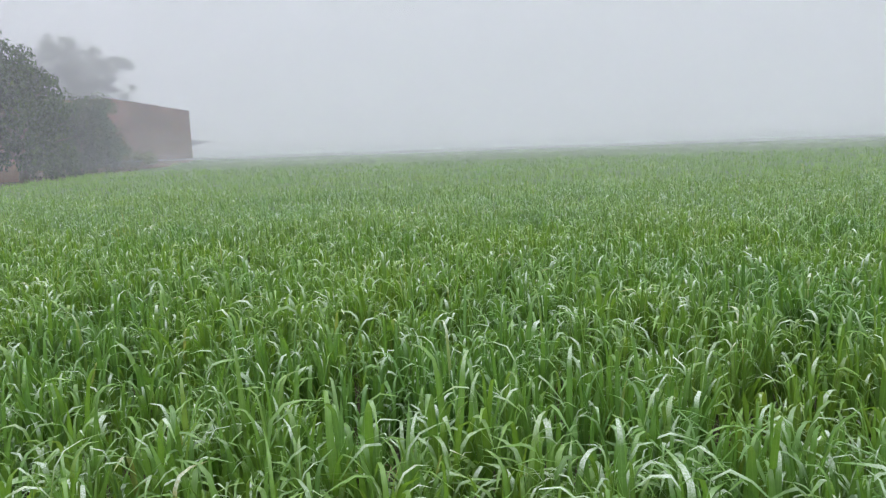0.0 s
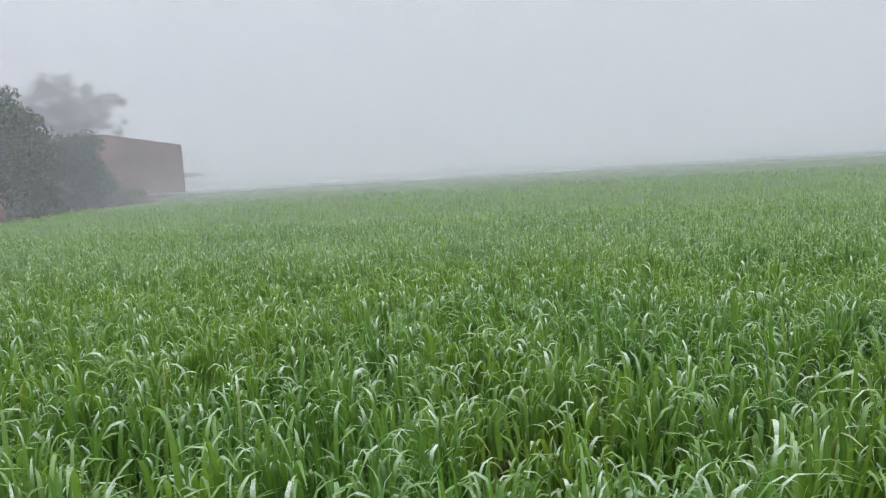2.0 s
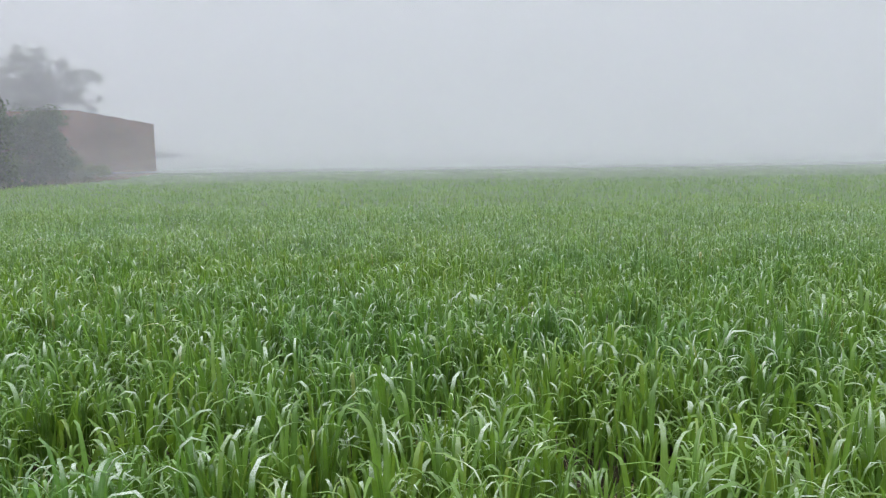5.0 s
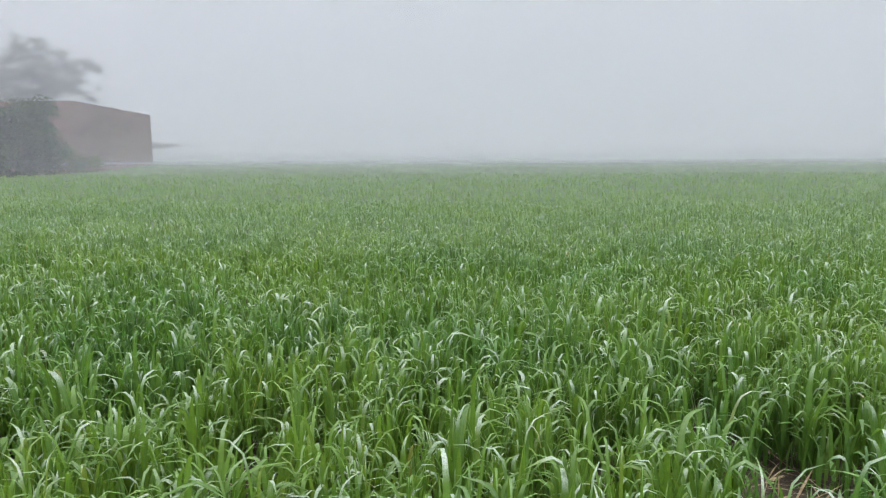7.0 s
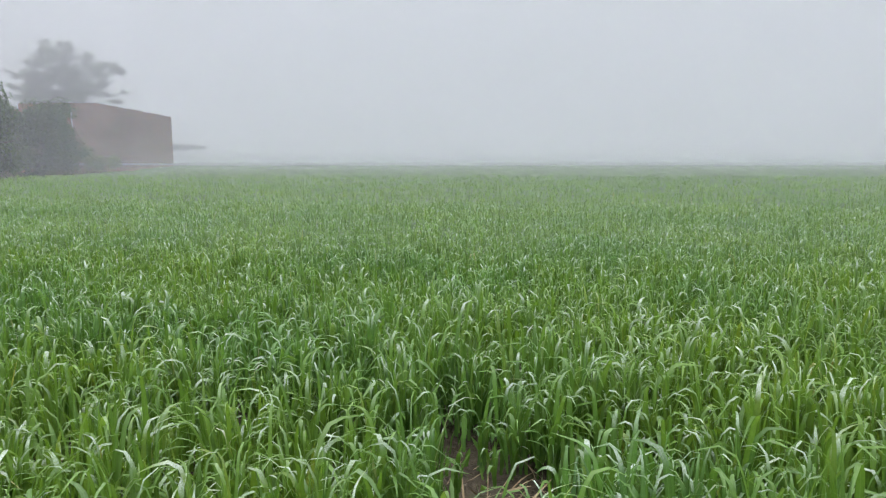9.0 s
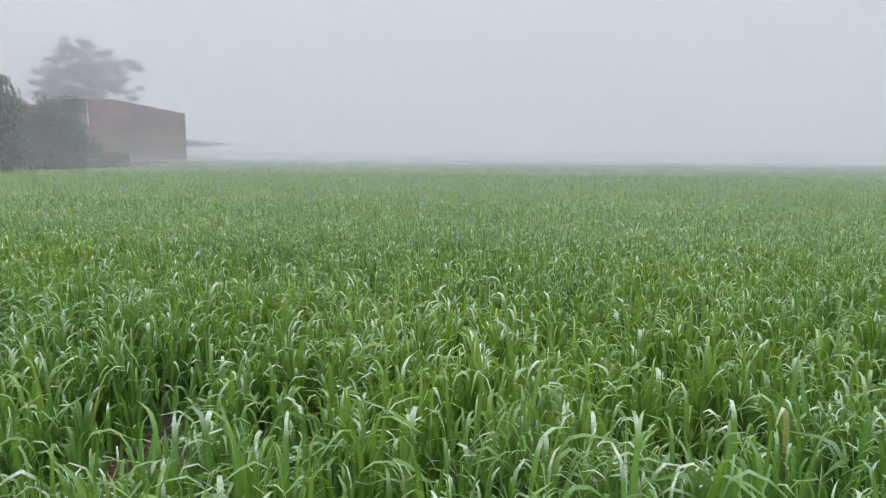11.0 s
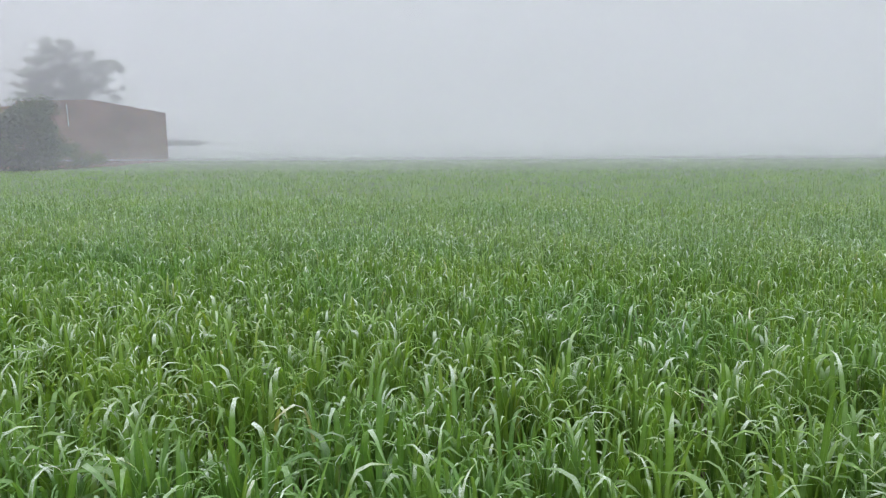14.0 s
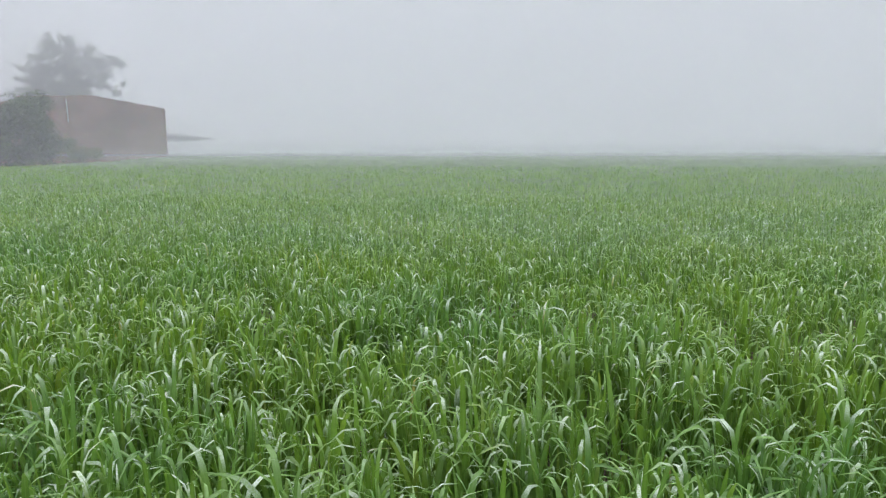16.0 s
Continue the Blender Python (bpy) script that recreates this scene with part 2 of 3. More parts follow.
def mist_sheet_material(name, amount, bank, lower, upper, height=0.4):
    """A flat sheet in place of mist: it scatters a part of the light and lets the rest through, thickest (bank) over
    the crop, with a soft lower edge.
    """
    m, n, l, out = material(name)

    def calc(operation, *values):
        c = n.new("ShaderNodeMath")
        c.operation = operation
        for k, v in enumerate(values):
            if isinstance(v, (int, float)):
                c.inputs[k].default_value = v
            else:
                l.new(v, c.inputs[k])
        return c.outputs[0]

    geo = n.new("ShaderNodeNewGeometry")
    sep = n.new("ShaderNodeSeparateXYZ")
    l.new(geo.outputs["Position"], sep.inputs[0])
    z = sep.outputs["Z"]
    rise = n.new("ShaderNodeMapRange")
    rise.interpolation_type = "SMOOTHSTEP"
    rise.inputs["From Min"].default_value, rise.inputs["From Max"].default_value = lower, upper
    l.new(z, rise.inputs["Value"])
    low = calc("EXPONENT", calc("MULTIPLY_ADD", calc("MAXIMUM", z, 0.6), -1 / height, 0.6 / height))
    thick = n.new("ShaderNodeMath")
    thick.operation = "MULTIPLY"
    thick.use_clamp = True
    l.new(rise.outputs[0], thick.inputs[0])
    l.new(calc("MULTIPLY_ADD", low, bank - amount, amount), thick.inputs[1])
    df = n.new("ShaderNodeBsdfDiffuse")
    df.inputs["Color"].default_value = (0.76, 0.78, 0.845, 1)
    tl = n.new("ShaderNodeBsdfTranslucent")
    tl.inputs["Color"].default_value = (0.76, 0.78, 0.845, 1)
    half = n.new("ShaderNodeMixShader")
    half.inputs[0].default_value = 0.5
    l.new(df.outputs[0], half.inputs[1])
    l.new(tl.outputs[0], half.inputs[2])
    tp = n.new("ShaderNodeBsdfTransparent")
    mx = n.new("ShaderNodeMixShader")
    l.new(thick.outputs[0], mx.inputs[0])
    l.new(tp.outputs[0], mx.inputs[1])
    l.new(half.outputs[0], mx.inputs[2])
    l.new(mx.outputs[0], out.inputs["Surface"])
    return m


SOIL = soil_material()
BRICK = brick_material()


# ---- mesh tools ----
def mesh_from(name, verts, faces, mat, smooth=True, uv=None):
    """A mesh from arrays: verts (n, 3) and faces (m, 3) or (m, 4)."""
    verts, faces = np.asarray(verts, np.float32), np.asarray(faces, np.int32)
    k = faces.shape[1]
    me = bpy.data.meshes.new(name)
    me.vertices.add(len(verts))
    me.vertices.foreach_set("co", verts.ravel())
    me.loops.add(faces.size)
    me.loops.foreach_set("vertex_index", faces.ravel())
    me.polygons.add(len(faces))
    me.polygons.foreach_set("loop_start", np.arange(0, faces.size, k, dtype=np.int32))
    me.polygons.foreach_set("loop_total", np.full(len(faces), k, np.int32))
    if smooth:
        me.polygons.foreach_set("use_smooth", np.ones(len(faces), bool))
    if uv is not None:
        layer = me.uv_layers.new(name="leaf")
        layer.data.foreach_set("uv", np.asarray(uv, np.float32)[faces.ravel()].ravel())
    me.update(calc_edges=True)
    me.materials.append(mat)
    return me


def part(name, bm, mat, parent, label=""):
    """Link a bmesh as one mesh object under a thing or a part."""
    me = bpy.data.meshes.new(name)
    bm.to_mesh(me)
    bm.free()
    me.materials.append(mat)
    ob = new(name, me)
    ob.parent = parent
    return tagged(ob, label)


def part_mesh(name, me, parent, label=""):
    ob = new(name, me)
    ob.parent = parent
    return tagged(ob, label)


def box(bm, lo, hi, bevel=0.0, m=None):
    """A bevelled box between two corners, turned by m."""
    made = bmesh.ops.create_cube(bm, size=1.0)["verts"]
    size = Vector(hi) - Vector(lo)
    mid = (Vector(hi) + Vector(lo)) / 2
    for v in made:
        v.co = Vector((v.co.x * size.x, v.co.y * size.y, v.co.z * size.z)) + mid
    if bevel:
        edges = list({e for v in made for e in v.link_edges})
        made = bmesh.ops.bevel(bm, geom=edges, offset=bevel, segments=1, affect="EDGES", profile=0.5)["verts"]
    if m is not None:
        bmesh.ops.transform(bm, matrix=m, verts=[v for v in bm.verts if v in set(made)])
    return bm


def tube(points, radii, sides=8):
    """A tapered, closed tube through points: arrays of verts and quads."""
    points = [Vector(p) for p in points]
    verts, faces = [], []
    for i, p in enumerate(points):
        a, b = points[max(i - 1, 0)], points[min(i + 1, len(points) - 1)]
        q = (b - a).normalized().to_track_quat("Z", "Y")
        for k in range(sides):
            w = 2 * math.pi * k / sides
            verts.append(tuple(p + q @ Vector((math.cos(w) * radii[i], math.sin(w) * radii[i], 0))))
    for i in range(len(points) - 1):
        for k in range(sides):
            j = (k + 1) % sides
            faces.append((i * sides + k, i * sides + j, (i + 1) * sides + j, (i + 1) * sides + k))
    return verts, faces


def join(pieces):
    verts, faces, base = [], [], 0
    for v, f in pieces:
        verts += list(v)
        faces += [tuple(i + base for i in q) for q in f]
        base += len(v)
    return verts, faces


# ---- ground ----
def spaced(a, b, near, step, grow):
    """Coordinates from a to b, close together round near and wider apart away from it."""
    up, down = [near], [near]
    s = step
    while up[-1] < b:
        up.append(up[-1] + s)
        s *= grow
    s = step
    while down[-1] > a:
        down.append(down[-1] - s)
        s *= grow
    return np.array(down[:0:-1] + up)


def field_edge(y):
    """Where the crop ends beside the trees and the brick building."""
    return -4.6 - 0.245 * y - 0.16 * np.maximum(y - 36, 0)


gx, gy = spaced(-900, 900, 8.0, 0.18, 1.06), spaced(-600, 1500, 3.0, 0.15, 1.06)
X, Y = np.meshgrid(gx, gy)
near_fade = np.exp(-(((X - 8) / 14) ** 2 + ((Y - 4) / 8) ** 2))
Z = near_fade * rng.normal(0, 0.012, X.shape)
idx = np.arange(X.size).reshape(X.shape)
quads = np.stack([idx[:-1, :-1], idx[:-1, 1:], idx[1:, 1:], idx[1:, :-1]], -1).reshape(-1, 4)
ground = new("ground", mesh_from("ground", np.stack([X, Y, Z], -1).reshape(-1, 3), quads, SOIL))
tagged(ground, "dark brown farm soil under the wheat, weedy along the edge", "ground", kind="structure")

# ---- wheat ----
GAPS = [(8.62, 3.00, 0.25, 0.52), (4.18, 2.68, 0.12, 0.26), (6.92, 2.82, 0.12, 0.24), (3.45, 2.68, 0.11, 0.24)]   # x, y and half sizes of bare spots
HOLLOWS = [(10.16, 3.15, 0.26), (12.55, 3.35, 0.24), (9.06, 3.05, 0.20), (4.05, 2.80, 0.20), (5.30, 2.75, 0.18), (6.4, 3.3, 0.2)]   # where the crop stands low between taller tufts
WAVES = [(rng.uniform(0, 6.28), rng.uniform(0, 6.28), s) for s in (0.9, 1.7, 2.9, 5.1, 8.3, 12.0)]


def swell(x, y):
    """A smooth, irregular value round 0 that says where the crop stands higher and denser."""
    out = 0
    for i, (p, q, s) in enumerate(WAVES):
        c, d = math.cos(p), math.sin(p)
        u, v = c * x + d * y, -d * x + c * y
        out = out + np.sin(u * s + q + 1.3 * np.sin(v * s * 0.6 + p)) * np.cos(v * s * 0.8 + p) / (1.2 + 0.25 * i)
    return out / 2.2


LEAF_STEPS = {2: np.array([0, 0.62, 1.0]), 3: np.array([0, 0.56, 0.76, 1.0]), 4: np.array([0, 0.50, 0.65, 0.80, 1.0]),
              6: np.array([0, 0.42, 0.60, 0.69, 0.78, 0.87, 1.0]), 7: np.array([0, 0.35, 0.55, 0.64, 0.72, 0.80, 0.88, 1.0])}


def blades(x, y, z0, length, width, lean, bend, sharp, azim, twist, segs):
    """Curved, tapering wheat leaves as ribbons: arrays of verts and quads."""
    n = len(x)
    s = LEAF_STEPS[segs]
    soft = 0.20 - 0.10 * np.clip((length - 0.2) / 0.06, 0, 1)[:, None]   # long leaves break over in a shorter hook
    turn = np.clip((s[None, :] - sharp[:, None] + soft) / (2 * soft), 0, 1)
    turn = turn * turn * (3 - 2 * turn)
    ang = lean[:, None] + bend[:, None] * (0.92 * turn + 0.08 * s[None, :])
    mid = (ang[:, 1:] + ang[:, :-1]) / 2
    step = length[:, None] * np.diff(s)[None, :]
    r = np.concatenate([np.zeros((n, 1)), np.cumsum(np.sin(mid) * step, 1)], 1)
    h = np.concatenate([np.zeros((n, 1)), np.cumsum(np.cos(mid) * step, 1)], 1)
    ca, sa = np.cos(azim)[:, None], np.sin(azim)[:, None]
    cx, cy, cz = x[:, None] + ca * r, y[:, None] + sa * r, z0[:, None] + h
    shape = np.minimum(1, 0.55 + 1.5 * s) * (1 - s ** 2.7) + 0.02
    w = 0.5 * width[:, None] * shape[None, :]
    tw = twist[:, None] * s[None, :]
    # the ribbon's side: level and square to its plane, turned about its length by the twist
    nx, ny, nz = ca * np.cos(ang), sa * np.cos(ang), -np.sin(ang)
    ux = -sa * np.cos(tw) + nx * np.sin(tw)
    uy = ca * np.cos(tw) + ny * np.sin(tw)
    uz = nz * np.sin(tw)
    a = np.stack([cx + ux * w, cy + uy * w, cz + uz * w], -1)
    b = np.stack([cx - ux * w, cy - uy * w, cz - uz * w], -1)
    verts = np.stack([a, b], 2).reshape(-1, 3)
    base = (np.arange(n) * (segs + 1) * 2)[:, None] + (np.arange(segs) * 2)[None, :]
    faces = np.stack([base, base + 1, base + 3, base + 2], -1).reshape(-1, 4)
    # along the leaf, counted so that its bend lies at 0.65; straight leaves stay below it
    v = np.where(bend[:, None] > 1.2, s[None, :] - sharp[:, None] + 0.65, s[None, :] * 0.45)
    uv = np.stack([np.tile([0.0, 1.0], n * (segs + 1)), np.repeat(v.ravel(), 2)], -1)
    return verts, faces, uv


def leaf_mesh(name, made, mat):
    return mesh_from(name, made[0], made[1], mat, True, made[2])


def leaves_on(px, py, tall, per, segs, wide=1.0, r=rng, painted_sheen=True, curl=0.72, low=0.03, tips=False):
    """Leaves of tillers that stand at px, py, tall times the usual height; low: where the lowest of them spring; tips: only their upper parts."""
    x, y = np.repeat(px, per), np.repeat(py, per)
    t = np.repeat(tall, per)
    n = len(x)
    level = np.tile(np.arange(per), len(px)) / max(per - 1, 1)
    z0 = (low + ((0.23 if tips else 0.15) - low) * level * r.uniform(0.75, 1.12, n)) * t
    kind = r.random(n)
    arched = kind < curl
    limp = kind > 0.92
    length = (r.uniform(0.17, 0.24, n) if tips else r.uniform(0.23, 0.33, n)) * t * np.where(arched, 1.05, 0.76)
    lean = np.abs(r.normal(0.09, 0.11, n))
    bend = np.where(arched, r.uniform(1.4, 2.5, n), r.uniform(0.05, 0.6, n))
    bend = np.where(limp, r.uniform(0.9, 1.6, n), bend)
    sharp = np.where(arched, r.uniform(0.52, 0.76, n) if tips else r.uniform(0.66, 0.86, n), r.uniform(0.5, 0.9, n))
    width = (0.0060 + 0.0120 * r.random(n) ** 1.2) * wide
    azim = r.uniform(0, 2 * math.pi, n)
    twist = r.normal(0, 0.45, n)
    x, y = x + r.normal(0, 0.006, n), y + r.normal(0, 0.006, n)
    verts, faces, uv = blades(x, y, z0, length, width, lean, bend, sharp, azim, twist, segs)
    return verts, faces, uv if painted_sheen else uv * [1.0, 0.4]


def tuft(x, y):
    """Single tufts that stand up or sink in, some 30 cm across."""
    return (np.sin(17 * x + 2.1 * np.sin(11 * y)) + np.sin(15 * y + 1.7 * np.sin(13 * x + 1)) + np.sin(9.1 * (x - y) + 2.4)) / 1.9


def bareness(x, y):
    """0 in the middle of a bare spot, 1 and more outside; the spots reach towards the path."""
    out = np.full(np.shape(x), 9.0)
    for ax, ay, aw, ad in GAPS:
        out = np.minimum(out, np.hypot((x - ax) / aw, (y - ay) / ad))
    return out


def hollow(x, y):
    """How much of its height the crop keeps in the hollows."""
    out = np.ones(np.shape(x))
    for ax, ay, ar in HOLLOWS:
        out = out - 0.42 * np.exp(-(((x - ax) / ar) ** 2 + ((y - ay) / ar) ** 2) ** 2)
    return out


def left_side(y):
    return np.maximum(field_edge(y), 4.4 - 0.82 * y)


def right_side(y):
    return 12.9 + 0.46 * y


def sow(y0, y1, density, cluster):
    """Tillers in loose clusters between two lines across the field, thinner and shorter where the crop is poor."""
    out = []
    lo, hi = max(4.4 - 0.82 * y1, field_edge(y1)), right_side(y1)
    n = int((hi - lo) * (y1 - y0) * density / cluster)
    x, y = rng.uniform(lo, hi, n), rng.uniform(y0, y1, n)
    x = np.repeat(x, cluster) + rng.normal(0, 0.022, n * cluster)
    y = np.repeat(y, cluster) + rng.normal(0, 0.022, n * cluster)
    keep = (x > left_side(y)) & (x < right_side(y))
    v = swell(x, y)
    keep &= rng.random(len(x)) < np.maximum(0.62, 0.93 + 0.3 * v + 0.16 * tuft(x, y))
    bare = bareness(x, y)
    keep &= rng.random(len(x)) < bare ** 3
    x, y, v = x[keep], y[keep], v[keep]
    even = 1.1 - 0.62 * np.clip((y - 2.6) / 5, 0, 1)   # farther out the stand is more even
    tall = np.clip(1.0 + even * (0.17 * v + 0.20 * tuft(x, y) + rng.normal(0, 0.09, len(x))), 0.5, 1.4)
    return x, y, tall * hollow(x, y) * np.clip(0.2 + 0.7 * bare[keep], 0.45, 1.0)


def near_line(x):
    """Where the crop begins beside the path."""
    return 1.55 + 0.06 * (x - 4.5)


crop = new("wheat_crop")
tagged(crop, "dense young green wheat, wet leaves arching over, sky sheen painted on their bends", "wheat", kind="stuff")

def stand(mesh_name, y0, y1, density, cluster, per, segs, wide=1.0, curl=0.72, low=0.03, painted_sheen=True, height=1.0, tips=True):
    """One belt of the crop between two lines across the field."""
    x, y, tall = sow(y0, y1, density, cluster)
    keep = y > near_line(x)
    x, y, tall = x[keep], y[keep], tall[keep] * height
    ob = part_mesh("wheat_stand", leaf_mesh(mesh_name, leaves_on(x, y, tall, per, segs, wide, rng, painted_sheen, curl, low, tips), WHEAT), crop)
    ob["kind"] = "stuff"


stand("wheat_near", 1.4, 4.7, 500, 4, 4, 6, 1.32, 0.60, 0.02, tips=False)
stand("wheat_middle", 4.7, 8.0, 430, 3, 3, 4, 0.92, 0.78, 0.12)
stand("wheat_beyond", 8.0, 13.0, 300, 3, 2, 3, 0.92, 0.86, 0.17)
stand("wheat_far", 13.0, 28.0, 110, 2, 2, 2, 0.9, 0.86, 0.18, painted_sheen=False)
stand("wheat_last", 28.0, 55.0, 14, 3, 2, 2, 1.3, 0.78, 0.15, painted_sheen=False, height=0.9)
# short lower leaves that close the stand over the soil
stand("wheat_low", 1.4, 4.7, 300, 2, 3, 2, 1.7, 0.2, painted_sheen=False, height=0.66)
stand("wheat_low", 4.7, 7.0, 150, 2, 3, 2, 2.2, 0.3, painted_sheen=False, height=0.66)

# the rest of the field to both sides
for y0, y1, density, wide in ((1.4, 12.0, 110, 2.2), (12.0, 28.0, 10, 2.2)):
    n = int(34 * (y1 - y0) * density)
    x, y = rng.uniform(-9, 25, n), rng.uniform(y0, y1, n)
    keep = (x > field_edge(y)) & ((x < left_side(y)) | (x > right_side(y))) & (y > near_line(x))
    x, y = x[keep], y[keep]
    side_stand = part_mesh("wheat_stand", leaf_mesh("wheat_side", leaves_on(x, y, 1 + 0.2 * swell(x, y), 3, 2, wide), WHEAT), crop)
    side_stand["kind"] = "stuff"

# the closed tops of the crop, where single leaves are too fine to tell apart; nearer, a dark sheet under the leaf tips
dist = 5.6 * 1.0115 ** np.arange(370)
slope = np.tan(np.radians(np.linspace(-56, 50, 300)))
Y, S = np.meshgrid(dist, slope, indexing="ij")
X = 8.0 + Y * S
Y = Y + rng.normal(0, 0.03, Y.shape)
Z = 0.17 + 0.13 * np.clip((Y - 9) / 19, 0, 1) + 0.045 * swell(X, Y) + rng.normal(0, 0.035, X.shape)
edge = np.clip((X - field_edge(Y)) / 0.8, 0, 1)
beyond = np.clip((Y - 62) / 3, 0, 1)
Z = np.where(Y < 66, Z * np.maximum(edge, beyond) - 0.2 * (1 - np.maximum(edge, beyond)), Z)
Z = Z - 0.25 * np.clip((7.6 - Y) / 1.8, 0, 1)
idx = np.arange(X.size).reshape(X.shape)
quads = np.stack([idx[:-1, :-1], idx[:-1, 1:], idx[1:, 1:], idx[1:, :-1]], -1).reshape(-1, 4)
canopy = part_mesh("wheat_canopy", mesh_from("wheat_canopy", np.stack([X, Y, Z], -1).reshape(-1, 3), quads, WHEAT_CANOPY), crop)
canopy["kind"] = "stuff"

# plants of the first row, one by one
plant_meshes = []
for i in range(12):
    r = np.random.default_rng(100 + i)
    k = int(r.integers(3, 6))
    made = leaves_on(r.normal(0, 0.022, k), r.normal(0, 0.022, k), r.uniform(0.85, 1.15, k), 4, 7, 1.0, r)
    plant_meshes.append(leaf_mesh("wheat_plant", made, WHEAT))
placed = 0
while placed < 290:
    px = rng.uniform(2.6, 13.6)
    py = near_line(px) + rng.uniform(0.0, 0.75)
    if bareness(px, py) < 1.0:
        continue
    ob = part_mesh("wheat_plant", plant_meshes[placed % 12], crop)
    ob.matrix_basis = pose(px, py, 0, 0, 0, rng.uniform(0, 360)) @ Matrix.Scale(rng.uniform(0.85, 1.12), 4)
    placed += 1

# dead leaves on the bare spots
gx_, gy_ = [], []
for ax, ay, aw, ad in GAPS:
    count = int(900 * aw * ad) + 10
    gx_.append(ax + rng.normal(0, aw * 0.55, count))
    gy_.append(ay + rng.normal(0, ad * 0.6, count))
sx, sy = np.concatenate(gx_), np.concatenate(gy_)
n = len(sx)
made = blades(sx, sy, rng.uniform(0.01, 0.05, n), rng.uniform(0.08, 0.22, n), rng.uniform(0.004, 0.010, n),
              rng.uniform(1.0, 1.5, n), rng.uniform(-0.3, 0.5, n), np.full(n, 0.5), rng.uniform(0, 6.28, n), rng.normal(0, 0.8, n), 4)
straw = new("dry_straw", leaf_mesh("dry_straw", made, DRY_STRAW))
tagged(straw, "withered tan wheat leaves lying on bare soil", "straw", kind="stuff")


# ---- trees and shrubs ----
def leaf_quads(p, size, droop, r):
    """Small folded leaves at the places p."""
    n = len(p)
    az, dip = r.uniform(0, 6.28, n), r.normal(droop, 0.45, n)
    u = np.stack([np.cos(az) * np.cos(dip), np.sin(az) * np.cos(dip), -np.sin(dip)], 1)
    side = np.stack([-np.sin(az), np.cos(az), r.normal(0, 0.4, n)], 1)
    ln = (size * r.uniform(0.6, 1.3, n))[:, None]
    wd = ln * 0.26
    verts = np.stack([p, p + u * ln * 0.5 + side * wd + [0, 0, 0.012], p + u * ln, p + u * ln * 0.5 - side * wd], 1).reshape(-1, 3)
    base = (np.arange(n) * 4)[:, None]
    return verts, np.concatenate([base + [0, 1, 2], base + [0, 2, 3]], 0)


def in_lobes(blobs, count, r, inner, power=0.5):
    """Random places in uneven lobes, from the share inner of their radius outwards."""
    blobs = np.array(blobs, float)
    weight = (blobs[:, 3] * np.maximum(blobs[:, 4], 0.3 * blobs[:, 3])) ** 0.9
    which = r.choice(len(blobs), count, p=weight / weight.sum())
    b = blobs[which]
    d = r.normal(size=(count, 3))
    d /= np.linalg.norm(d, axis=1)[:, None]
    lump = 1 + 0.14 * np.sin(5 * d[:, 0] + 3 * which) * np.cos(6 * d[:, 2] + which)
    rad = lump * (inner + (1 - inner) * r.random(count) ** power)
    return b[:, :3] + d * np.stack([b[:, 3], b[:, 3], b[:, 4]], 1) * rad[:, None]


def crown(blobs, count, size, droop, r, clumps, clump_r, clump_flat, core, inner, swellz):
    """Clumps of leaves over the outer part of the lobes, and larger leaf masses inside them."""
    mid = in_lobes(np.array(blobs, float) * [1, 1, 1, 1, swellz], clumps, r, inner)
    k = r.uniform(0.6, 1.25, clumps) * clump_r
    small = np.column_stack([mid, k, k * clump_flat])
    p = in_lobes(small, count, r, 0.15)
    p = p[p[:, 2] > 0.05]
    v, f = leaf_quads(p, size, droop, r)
    if core:
        q = in_lobes(np.array(blobs, float) * [1, 1, 1, 0.74, 0.74], core, r, 0.0, 0.6)
        q = q[q[:, 2] > 0.35]
        v2, f2 = leaf_quads(q, size * 1.8, droop, r)
        v2[:, 2] = np.maximum(v2[:, 2], 0.02)
        v, f = np.concatenate([v, v2]), np.concatenate([f, f2 + len(v)])
    return v, f


